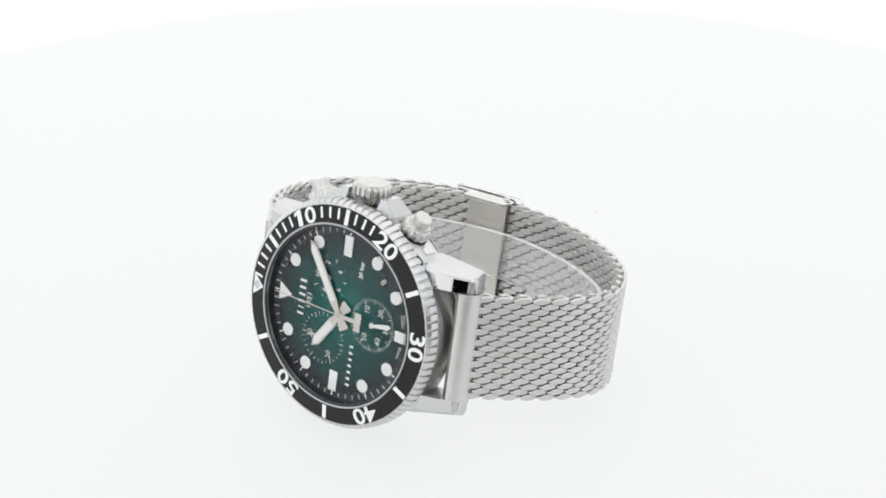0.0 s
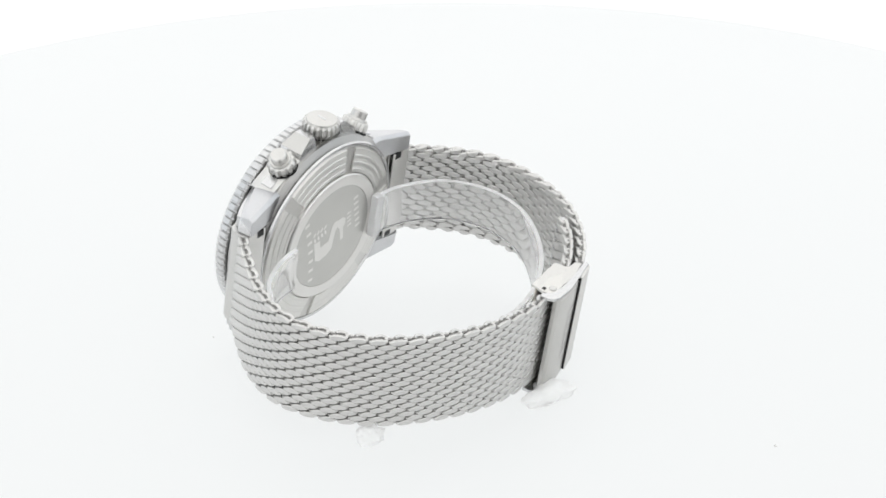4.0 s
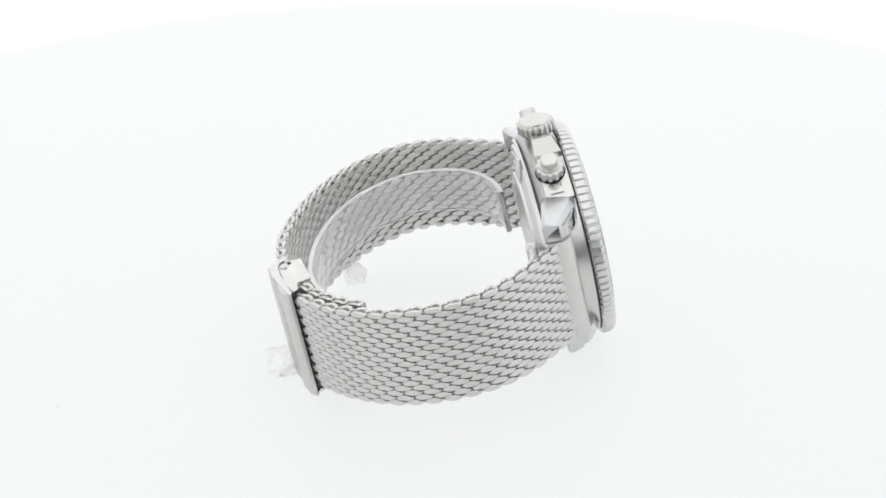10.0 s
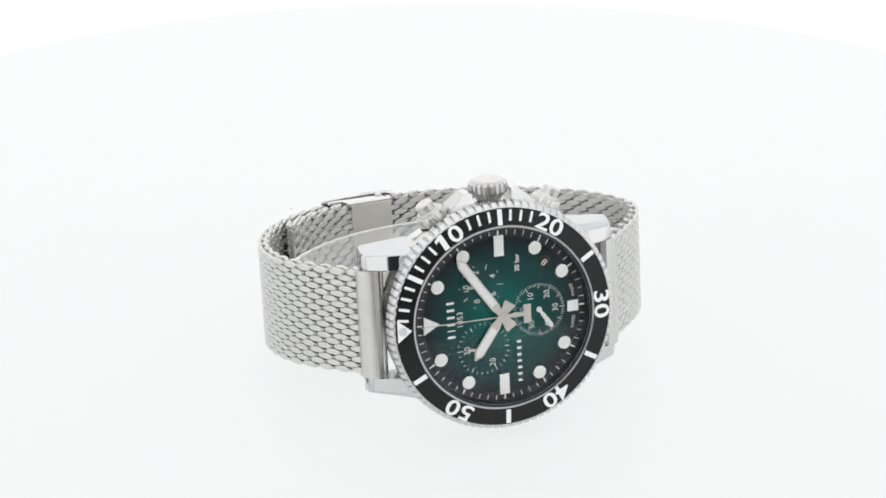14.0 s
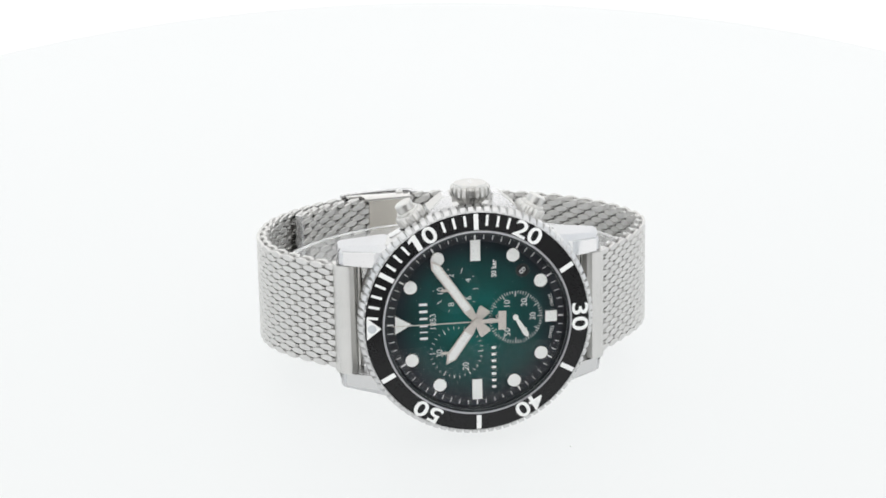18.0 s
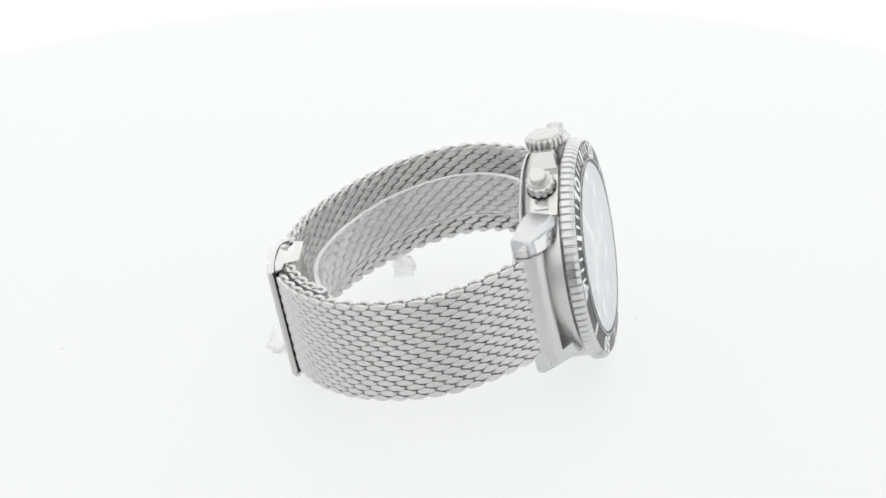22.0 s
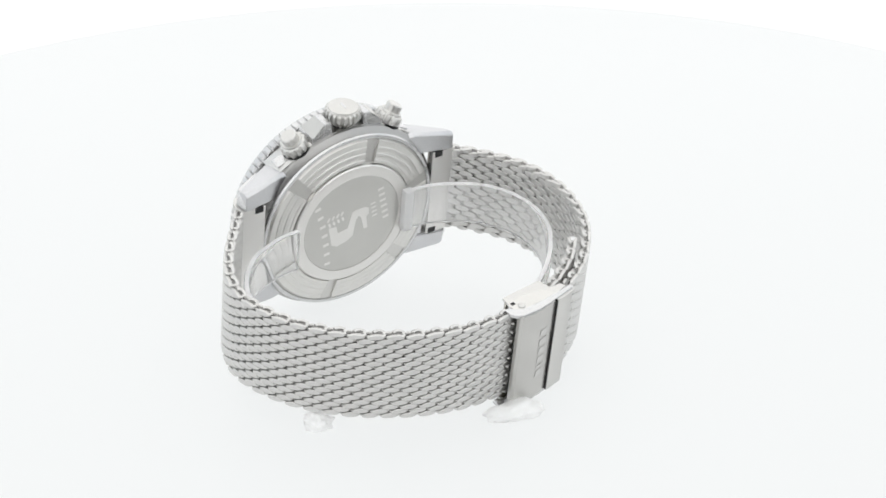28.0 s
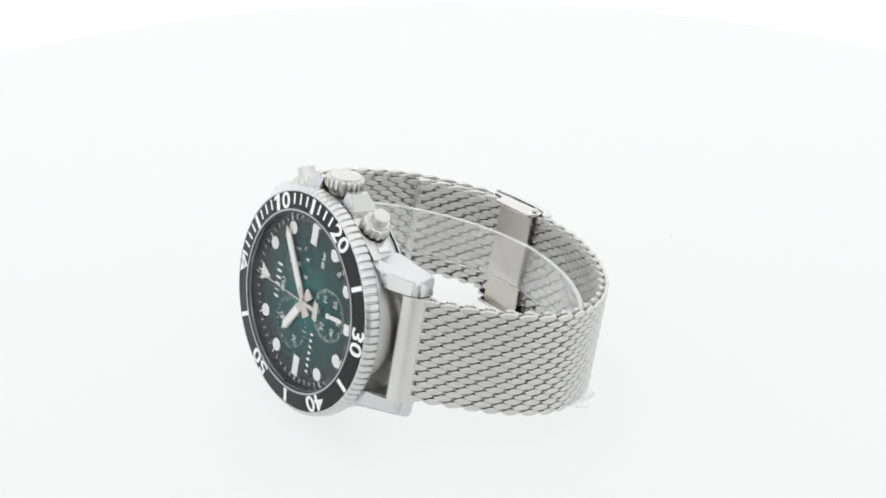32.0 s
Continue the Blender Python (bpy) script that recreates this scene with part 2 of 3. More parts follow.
def turntable():
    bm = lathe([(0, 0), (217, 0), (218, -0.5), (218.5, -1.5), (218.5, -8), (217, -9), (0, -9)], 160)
    ob = new("turntable", to_mesh("turntable", bm, disc_glow, 30))
    foot = lathe([(0, -9), (120, -9), (120, -40), (0, -40)], 64)
    part("base", foot, front_white, ob, "white round base under the disc")
    return tagged(ob, "round white opal acrylic turntable disc with glow put into its surface", "turntable")


# ---- the watch ----
def bezel(watch):
    bm = bmesh.new()
    n = 90
    inner = [(18.2, 1.0), (18.2, 2.36), (18.9, 2.47), (18.97, 2.43), (19.0, 2.0), (22.5, 1.6), (22.52, 1.85)]
    prof_hi = inner + [(22.8, 1.8), (23.5, 1.05), (23.7, -0.7), (23.3, -1.15), (20.0, -1.2)]
    prof_lo = inner + [(22.68, 1.65), (23.05, 0.8), (23.15, -0.7), (22.95, -1.15), (20.0, -1.2)]
    rows = []
    for i in range(n):
        for prof, off in ((prof_lo, 0.0), (prof_lo, 0.12), (prof_hi, 0.24), (prof_hi, 0.88)):
            a = 2 * math.pi * (i + off) / n
            rows.append([bm.verts.new((r * math.cos(a), r * math.sin(a), z)) for r, z in prof])
    m = len(prof_hi)
    for p, q in zip(rows, rows[1:] + rows[:1]):
        for j in range(m):
            bm.faces.new((p[j], q[j], q[(j + 1) % m], p[(j + 1) % m]))
    ring = part("bezel", bm, coin_steel, watch, "steel diving bezel with a coin edge", 25)
    part("insert", lathe([(19.02, 2.0), (19.06, 2.27), (22.45, 1.85), (22.5, 1.6)], 120, True), black_insert, ring, "matt black bezel ring")

    part("lip", lathe([(18.6, 2.3), (18.62, 2.46), (18.9, 2.52), (18.98, 2.47), (18.98, 2.3)], 120, True), lip_steel, ring, "thin grey satin lip round the crystal")
    part("gasket", lathe([(18.16, 2.3), (18.18, 2.39), (18.62, 2.45), (18.62, 2.3)], 120, True), flange_dark, ring, "dark gasket round the crystal")

    def at(minute, r):
        return turn(minute * 6) @ shift(0, r, 2.07)

    tilt = Matrix.Rotation(radians(-7.5), 4, "X")
    for k in list(range(1, 20)) + [25, 35, 45, 55]:
        if k in (9, 10, 11, 19):
            continue
        big = k % 5 == 0
        w, r0, r1 = (0.95, -1.6, 1.6) if big else (0.52, -0.8, 1.4)
        if k in (25, 35, 45, 55):
            w, r0 = 0.95, -1.4
        mark = moved(box(-w / 2, w / 2, r0, r1, -0.1, 0.05), at(k, 20.72) @ tilt)
        part("minute_mark", mark, ink, ring)
    for k in (10, 20, 30, 40, 50):
        word = lettering(str(k), 4.7, 0.14, 0.07)
        if k == 10:
            one = slab([(-1.75, -1.65), (-0.9, -1.65), (-0.9, 1.68), (-1.45, 1.68), (-2.4, 1.15), (-2.4, 0.5), (-1.75, 0.8)], -0.07, 0.07)
            word = joined([moved(lettering("0", 4.7, 0.14, 0.07), shift(0.95, 0)), one])
        part("numeral", moved(word, at(k, 20.72) @ tilt @ Matrix.Diagonal((1.3, 1, 1, 1))), ink, ring)
    tri = slab([(-2.3, 1.4), (2.3, 1.4), (0, -1.5)], -0.1, 0.05)
    part("zero_triangle", moved(tri, at(0, 20.72) @ tilt), ink, ring)
    part("zero_pip", moved(disc(0, 0.35, 0.85, -0.05, 0.16, 24, 0.05), at(0, 20.72) @ tilt), pearl, ring, "grey pearl lume pip")


def crystal(watch):
    ob = part("crystal", lathe([(0, 1.5), (18.15, 1.5), (18.15, 2.2), (17.9, 2.45), (0, 2.5)], 96), sapphire, watch, "flat clear sapphire crystal")
    ob.visible_shadow = False


def dial(watch):
    d = part("dial", lathe([(0, 0), (17.9, 0), (17.9, -0.4), (0, -0.4)], 96), dial_green, watch, "emerald green dial fading to black at the rim", 30)
    part("flange", lathe([(17.85, 0.02), (18.05, 1.48), (18.18, 1.48), (18.18, -0.3), (17.85, -0.3)], 96, True), flange_dark, d, "dark steep flange")
    part("chapter_ring", lathe([(16.3, 0.0), (16.36, 0.1), (17.86, 0.16), (17.86, 0.0)], 120, True), chapter_black, d, "raised blue-black minute ring")
    for k in range(60):
        w, r0 = (0.3, 16.6) if k % 5 == 0 else (0.14, 16.75)
        part("minute_tick", moved(box(-w / 2, w / 2, r0, 17.7, 0.1, 0.18), turn(k * 6)), ink, d)
    for k in (1, 2, 4, 5, 7, 8, 10, 11):
        ix = part("hour_dot", moved(disc(0, 15.1, 1.42, 0, 0.3, 28, 0.06), turn(k * 30)), polished, d, "round steel-rimmed white index")
        part("lume_fill", moved(disc(0, 15.1, 1.3, 0.28, 0.4, 28, 0.05), turn(k * 30)), lume, ix)
    for k, w, h, r in ((3, 1.95, 4.2, 14.45), (9, 1.95, 4.2, 14.45), (6, 2.2, 2.3, 15.15)):
        ix = part("hour_bar", moved(box(-w / 2 - 0.1, w / 2 + 0.1, r - h / 2 - 0.1, r + h / 2 + 0.1, 0, 0.3, 0.06), turn(k * 30)), polished, d, "block-shaped white index")
        part("lume_fill", moved(box(-w / 2, w / 2, r - h / 2, r + h / 2, 0.28, 0.4, 0.05), turn(k * 30)), lume, ix)
    ix = part("hour_triangle", slab([(-2.1, 16.4), (2.1, 16.4), (0, 12.8)], 0, 0.3, 0.06), polished, d, "triangular white index")
    part("lume_fill", slab([(-1.85, 16.25), (1.85, 16.25), (0, 13.1)], 0.28, 0.4, 0.05), lume, ix)
    # date window
    win = part("date_window", lathe([(1.12, 0.02), (1.16, 0.12), (1.36, 0.12), (1.4, 0.0)], 40, True), flange_dark, d, "round dark date window", at=shift(9.75 * MM, -9.5 * MM, 0))
    part("date_disc", disc(0, 0, 1.2, 0.005, 0.03, 32), date_black, win)
    part("date_numeral", moved(lettering("8", 2.1, 0.04, -0.02), shift(0, 0, 0.06) @ turn(135)), ink, win)
    # small dials: seconds at 6, tenths near 2, minutes near 10
    def small(x, y, r, ticks, long_every, r_in, name, words):
        here = shift(x, y)
        recess = part("subdial", moved(lathe([(r + 0.35, 0.004), (r + 0.3, 0.03), (0, 0.03)], 56), here), dial_green, d, name)
        for k in range(ticks):
            big = k % long_every == 0
            w, a = (0.12, r_in - 0.5) if big else (0.09, r_in)
            if ticks == 10:
                w, a = (0.1, r_in) if k % 2 == 0 else (0.1, r_in - 0.8)
            part("tick", moved(box(-w / 2, w / 2, a, r, 0.03, 0.05), here @ turn(k * 360 / ticks)), ink, recess)
        for word, deg, rad, size in words:
            a = radians(deg)
            part("number", moved(lettering(word, size, 0.03, -0.012), here @ shift(rad * math.sin(a), rad * math.cos(a), 0.055)), ink, recess)
        return recess

    small(0.1, -8.0, 5.5, 60, 5, 4.85, "small seconds dial with sixty fine ticks", [(str(k), k * 6, 3.45, 1.75) for k in (10, 20, 30, 40, 50, 60)])
    small(6.5, 4.0, 4.6, 10, 2, 4.3, "tenths dial with short ticks", [(str(k), k * 36, 3.1, 1.75) for k in (2, 4, 6, 8, 10)])
    small(-6.5, 4.0, 5.45, 30, 5, 4.85, "thirty minute dial with short ticks", [(str(k), k * 12, 3.5, 1.75) for k in (10, 20, 30)])
    # words
    part("maker_name", moved(bars([0.5, 0.25, 0.5, 0.5, 0.55, 0.5], 0.95, 1.6, 0.03), shift(0.3, 10.55, 0.03)), ink, d, "white word as plain bars")
    part("founding_year", moved(lettering("1853", 1.75, 0.03, -0.012), shift(0.25, 8.65, 0.05)), ink, d)
    part("depth_rating", moved(lettering("30 bar", 1.4, 0.03, 0.025), shift(10.5, -3.7, 0.05)), ink, d)
    part("model_name", moved(bars([0.5, 0.5, 0.55, 0.5, 0.5, 0.55, 0.5], 0.85, 0.9, 0.03), shift(-10.1, -3.5, 0.03)), ink, d, "white word as plain bars")
    part("origin_word", moved(lettering("SWISS", 1.0, 0.03, -0.01), shift(-3.4, -15.2, 0.05) @ turn(12)), ink, d)
    part("origin_word", moved(lettering("MADE", 1.0, 0.03, -0.01), shift(3.3, -15.2, 0.05) @ turn(-12)), ink, d)


def hand_pieces(watch, name, deg, length, width, z, tail, label):
    w = width / 2
    outline = [(-0.55, 0.8), (-w, 2.6), (-w, length - 1.7), (0, length), (w, length - 1.7), (w, 2.6), (0.55, 0.8), (0.7, -0.6), (1.25, -tail + 0.5), (1.1, -tail), (-1.1, -tail), (-1.25, -tail + 0.5), (-0.7, -0.6)]
    h = part(name, moved(slab(outline, z, z + 0.22, 0.06), turn(deg)), hand_steel, watch, label)
    v = w - 0.3
    fill = slab([(-v, 3.0), (-v, length - 1.9), (0, length - 0.75), (v, length - 1.9), (v, 3.0)], z + 0.2, z + 0.3, 0.04)
    part("lume_fill", moved(fill, turn(deg)), lume, h, "white luminous inlay")


def pointer_set(watch):
    hand_pieces(watch, "hour_hand", 305.5, 10.7, 2.1, 0.55, 3.1, "pointed steel hour hand with white inlay")
    hand_pieces(watch, "minute_hand", 55.3, 15.9, 1.95, 0.85, 3.3, "pointed steel minute hand with white inlay")
    sweep = joined([slab([(-0.13, -4.2), (-0.09, 16.9), (0.09, 16.9), (0.13, -4.2)], 1.2, 1.3), box(-0.42, 0.42, -4.4, -0.5, 1.2, 1.34, 0.04), box(-1.95, 1.95, -5.9, -4.3, 1.2, 1.34, 0.04), disc(0, 0, 0.75, 0.9, 1.42, 28, 0.05)])
    sh = part("sweep_hand", sweep, hand_steel, watch, "thin steel sweep hand with a T-shaped tail")
    part("centre_pin", disc(0, 0, 0.3, 1.4, 1.5, 20, 0.04), warm_brushed, sh, "small rosy centre pin")
    for x, y, deg, ln in ((6.5, 4.0, 0, 3.3), (-6.5, 4.0, 0, 3.3)):
        bm = joined([slab([(-0.22, -0.4), (-0.3, ln - 0.6), (0, ln), (0.3, ln - 0.6), (0.22, -0.4)], 0.12, 0.22, 0.03), disc(0, 0, 0.5, 0.1, 0.28, 20, 0.03)])
        part("small_pointer", moved(bm, shift(x, y) @ turn(deg)), hand_steel, watch, "small steel pointer")
    bm = joined([slab([(-0.2, 0), (-0.42, 1.4), (-0.5, 4.2), (-0.2, 4.75), (0.2, 4.75), (0.5, 4.2), (0.42, 1.4), (0.2, 0)], 0.2, 0.32, 0.04), disc(0, 0, 0.58, 0.1, 0.38, 24, 0.04)])
    return part("seconds_pointer", bm, lume, watch, "white paddle-shaped small seconds pointer")


def lug_rows(sx, sy):
    """Sections of one lug along the strap's line: shoulder, slope towards the tip, and the tip itself."""
    plan = ((13.0, 16.0, -1.5, 0.5, -8.0), (17.4, 16.7, -1.7, 1.0, -8.6), (19.4, 16.4, -2.3, 1.2, -9.1), (25.7, 15.5, -6.0, 1.0, -10.3), (26.4, 15.2, -6.7, 0.8, -10.15))
    rows = []
    for y, x1, z0, c, z1 in plan:
        rows.append([(sx * x, sy * y, z) for x, z in ((11.25, z0 + 0.2), (x1 - 1.9 * c, z0), (x1 - 0.7 * c, z0 - 1.1 * c), (x1, z1 + 0.9), (x1 - 0.6, z1), (11.25, z1))])
    return rows


def lug_crown(sx, sy):
    """The domed polished face that slopes along the top of a lug to its tip."""
    rows = []
    for k in range(13):
        y = 19.3 + 6.4 * k / 12
        z = -2.3 - 0.34 * (y - 19.4) - 0.0246 * (y - 19.4) ** 2
        x1 = 14.3 - 0.07 * (y - 19.4)
        rows.append([(sx * x, sy * y, z - 0.06 * (x - 12.7) + d) for x, d in ((11.3, 0), (x1, 0), (x1 + 0.1, -0.1), (x1 + 0.1, -1.2), (11.3, -1.2))])
    return loft(rows)


def lug_plate(sx, origin, normal, outline, mat, lug, label):
    """A thin polished plate on a face of a lug."""
    n = Vector(normal).normalized()
    u = Vector((1, 0, 0))
    u = (u - n * u.dot(n)).normalized()
    v = n.cross(u)
    if v.y * origin[1] < 0:
        v = -v
    plane = Matrix((u, v, n)).transposed().to_4x4()
    plane.translation = Vector(origin)
    plate = moved(slab(outline, -0.3, 0.08, 0.03), plane)
    if sx < 0:
        plate = moved(plate, Matrix.Diagonal((-1, 1, 1, 1)))
    part("facet", plate, mat, lug, label, flat=1.5)


def case_body(watch):
    pieces = [lathe([(19.5, -1.3), (22.4, -1.35), (22.65, -1.6), (22.75, -7.2), (22.5, -7.3), (19.0, -7.3), (19.0, -1.3)], 128, True)]
    body = part("case", joined(pieces), brushed, watch, "round brushed steel watch case")
    part("chamfer_ring", lathe([(22.75, -7.25), (22.7, -7.9), (21.4, -9.25), (21.1, -9.35), (19.0, -9.35), (19.0, -7.25)], 128, True), chamfer, body, "darker brushed chamfer round the back of the case")
    # solid black ring in the gap stands for its shade
    part("bezel_gap_shade", lathe([(20.5, -1.1), (22.45, -1.1), (22.45, -1.4), (20.5, -1.4)], 96, True), shade_black, body)
    for sx in (1, -1):
        for sy in (1, -1):
            bm = loft(lug_rows(sx, sy))
            bmesh.ops.bevel(bm, geom=bm.edges[:], offset=0.1 if sx > 0 else 0.45, segments=3, affect="EDGES", clamp_overlap=True)
            lug = part("lug", bm, lug_satin, body, "faceted brushed steel lug", 30, flat=1.5)
            part("facet", lug_crown(sx, sy), lug_polish, lug, "gently domed mirror-polished facet", 20)
            lug_plate(sx, (13.1, sy * 26.35, -8.5), (0.2, sy * 0.97, -0.12), [(-1.8, -1.6), (1.8, -1.6), (1.3, 1.6), (-1.8, 1.6)], soft_polish, lug, "polished end facet")
    for s in (1, -1):
        # a flat shoulder carries the pusher; the crown guard rises from it beside the crown
        at = Matrix.Rotation(radians(s * 32.0), 4, "Z")
        shoulder = slab([(18.0, -5.8), (22.8, -5.8), (22.8, 6.4), (18.0, 6.4)], -7.28, -1.5, 0.12)
        part("shoulder", moved(shoulder, at @ Matrix.Diagonal((1, s, 1, 1))), brushed, body, "flat brushed shoulder under the pusher", 30, flat=1.5)
        rows = [[(x, s * y, z) for y, z in ((y0, z0), (y1, z0), (y1, z1), (y0, z1))] for x, y0, y1, z0, z1 in ((19.0, 3.8, 9.4, -1.4, -7.3), (22.5, 3.9, 8.7, -1.6, -7.3), (25.0, 4.15, 5.7, -2.7, -6.8))]
        bm = loft(rows)
        bmesh.ops.bevel(bm, geom=bm.edges[:], offset=0.08, segments=2, affect="EDGES", clamp_overlap=True)
        guard = part("crown_guard", bm, soft_polish, body, "faceted polished crown guard", 30, flat=1.5)
        face = [[(x + d * 0.77, s * (y + d * 0.64), z) for x, y, z in ((22.5, 8.7, -1.66), (24.95, 5.76, -2.75), (24.95, 5.76, -6.75), (22.5, 8.7, -7.22))] for d in (-0.3, 0.06)]
        # darker steel plate; the facet's dim reflection is put into its colour
        part("facet", loft(face), cover_steel, guard, "grey brushed side facet, dim reflection put into its colour", 30, flat=1.5)
        pillar = moved(slab([(21.0, 2.4), (22.85, 2.4), (23.25, 5.0), (21.0, 5.0)], -6.2, -3.4, 0.06), at @ Matrix.Diagonal((1, s, 1, 1)))
        part("pillar", pillar, soft_polish, body, "small mirror-polished step beside the pusher", 30, flat=1.5)


def knurled(r, x0, x1, teeth, depth, cap):
    """A grooved knob along +x with a rounded cap."""
    bm = bmesh.new()
    prof = [(x0, 0.86 - cap), (x0 + 0.25 + 6 * cap, 1.0), (x1 - 0.5, 1.0), (x1 - 0.12, 0.93), (x1, 0.82)]
    rows = []
    for i in range(teeth):
        for off, dd in ((0.0, depth), (0.22, depth), (0.4, 0.0), (0.82, 0.0)):
            a = 2 * math.pi * (i + off) / teeth
            rows.append([bm.verts.new((x, (r * k - dd * (1 if 0 < j < 4 else 0.5)) * math.cos(a), (r * k - dd * (1 if 0 < j < 4 else 0.5)) * math.sin(a))) for j, (x, k) in enumerate(prof)])
    for p, q in zip(rows, rows[1:] + rows[:1]):
        for j in range(4):
            bm.faces.new((p[j], q[j], q[j + 1], p[j + 1]))
    bm.faces.new([q[0] for q in rows])
    bm.faces.new([q[-1] for q in rows])
    return bm


X_AXIS = Matrix.Rotation(radians(90), 4, "Y")


def knobs(watch):
    zc = -4.9
    c = part("crown", moved(knurled(4.0, 22.7, 26.7, 20, 0.5, 0.3), shift(0, 0, zc)), satin, watch, "fluted screw-down steel crown")
    part("crown_cap", moved(lathe([(0, 27.15), (2.95, 27.1), (3.25, 27.0), (3.35, 26.6), (0, 26.6)], 40), shift(0, 0, zc) @ X_AXIS), satin, c, "flat satin crown cap")
    # black plug: the shade under the crown as colour
    part("crown_gap_shade", moved(lathe([(0, 21.0), (2.3, 21.0), (2.3, 23.2), (0, 23.2)], 32), shift(0, 0, zc) @ X_AXIS), shade_black, c, "black filler as the shade under the crown")
    part("crown_seat", box(19.2, 22.6, -4.0, 4.0, -7.26, -1.55, 0.1), brushed, c, "flat brushed seat under the crown")
    part("cap_emblem", moved(box(-1.1, 1.1, -0.25, 0.25, 0, 0.04), shift(27.13, 0, zc) @ X_AXIS), soft_polish, c)
    for s in (1, -1):
        rot = Matrix.Rotation(radians(s * 30.0), 4, "Z") @ shift(0, 0, zc)
        p = part("pusher", moved(knurled(3.05, 22.85, 25.1, 12, 0.3, 0), rot), satin, watch, "chronograph push piece with fluted collar")
        part("pusher_ring", moved(lathe([(0, 25.65), (2.25, 25.6), (2.35, 25.45), (2.35, 24.9), (0, 24.9)], 32), rot @ X_AXIS), satin, p, "narrow satin ring under the cap")
        part("pusher_cap", moved(lathe([(0, 27.4), (1.55, 27.35), (1.8, 27.1), (1.83, 26.2), (1.83, 25.4), (0, 25.4)], 32), rot @ X_AXIS), satin, p, "satin round pusher cap")
        # black drum painted as the shade round the pusher
        part("pusher_gap_shade", moved(lathe([(0, 22.86), (3.2, 22.86), (3.2, 20.0), (0, 20.0)], 32), rot @ X_AXIS), shade_black, p, "black filler as the shade round the pusher")


def caseback(watch):
    back = part("caseback", lathe([(0, -11.6), (13.6, -11.6), (14.6, -11.3), (20.2, -10.5), (20.5, -10.2), (20.5, -9.6), (0, -9.6)], 120), satin, watch, "screwed steel caseback")
    back.matrix_basis = Matrix.Translation((0, 0, -0.95 * MM)) @ Matrix.Diagonal((1.022, 1.022, 0.835, 1))
    part("rim_ring", lathe([(20.3, -10.2), (20.5, -10.75), (21.1, -10.75), (21.3, -10.2)], 120, True), soft_polish, back, "soft polished outer ring")
    part("inner_ring", lathe([(11.9, -11.5), (12.0, -12.5), (12.2, -12.56), (14.3, -12.5), (14.55, -12.2), (14.6, -11.3)], 96, True), engraved, back, "pale frosted raised ring")
    part("medallion", lathe([(0, -12.46), (11.9, -12.46), (11.96, -12.4), (11.96, -11.5), (0, -11.5)], 96), medallion_steel, back, "brushed flat centre disc")
    steps = [(14.9, -11.2), (14.9, -12.0)]
    r = 15.5
    for k in range(3):
        z = -12.0 + (r - 14.9) * 0.2
        steps += [(r, z), (r + 0.15, z + 0.18), (r + 0.5, z + 0.2), (r + 0.65, z + 0.13)]
        r += 1.45
    steps += [(19.9, -11.1), (20.2, -10.4)]
    for k in range(6):
        a = 14 + 60 * k
        part("ring_segment", lathe(steps, 18, True, a + 4.6, a + 55.4), frosted, back, "grooved steel segment")
    # emblem and words as plain raised shapes, read from behind with the crown up (u to the right, v up)
    flip = shift(0, 0.5, -12.45) @ Matrix.Diagonal((1, 1, -1, 1))
    outline = [(0.6, -6.4), (0.5, -4.5), (-1.4, -4.0), (-0.9, -1.5), (2.9, -0.7), (3.3, 0.2), (3.4, 2.8), (2.8, 3.6), (1.4, 3.7), (0.7, 3.1), (-2.3, 3.6), (-2.4, 2.7), (0.6, 1.9), (1.6, 1.1), (0.7, 0.5), (-3.2, -0.1), (-4.3, -1.5), (-4.9, -4.0), (-4.2, -5.4)]
    part("emblem", moved(slab(outline, 0, 0.07), flip), engraved, back, "frosted emblem of plain curved shape")
    leaves = [moved(disc(0, 0, 0.6, 0, 0.06, 10), shift(x, y) @ turn(a) @ Matrix.Diagonal((0.5, 1.05, 1, 1))) for k in range(4) for x, y, a in ((2.85 + 0.22 * k, -6.5 + 1.1 * k, 60), (1.35 + 0.24 * k, -6.2 + 1.1 * k, 115))]
    part("sprig", moved(joined(leaves), flip), engraved, back, "frosted sprig of small leaves")

    def plain_word(name, start, end, count, height, wide, bow, label):
        """Bars along a shallow bow from start to end, each across the line of writing."""
        word = bmesh.new()
        p, q = Vector(start), Vector(end)
        side = Vector((-(q - p).y, (q - p).x)).normalized()
        for k in range(count):
            f = k / (count - 1)
            c = p + (q - p) * f + side * bow * 4 * f * (1 - f)
            t = (q - p) + side * bow * 4 * (1 - 2 * f)
            joined([moved(box(-wide / 2, wide / 2, -height / 2, height / 2, 0, 0.05), shift(c.x, c.y) @ Matrix.Rotation(math.atan2(t.y, t.x), 4, "Z"))], word)
        part(name, moved(word, flip), engraved, back, label)

    plain_word("maker_name", (6.9, 6.4), (-0.9, 8.2), 6, 1.5, 0.6, 0.0, "frosted word as plain bars")
    plain_word("founding_year", (3.7, 4.6), (0.4, 5.3), 4, 1.2, 0.4, 0.0, "frosted small word as plain bars")
    plain_word("model_name", (6.5, -9.4), (-8.8, -6.2), 7, 1.4, 0.7, -0.5, "frosted curved word as plain bars")


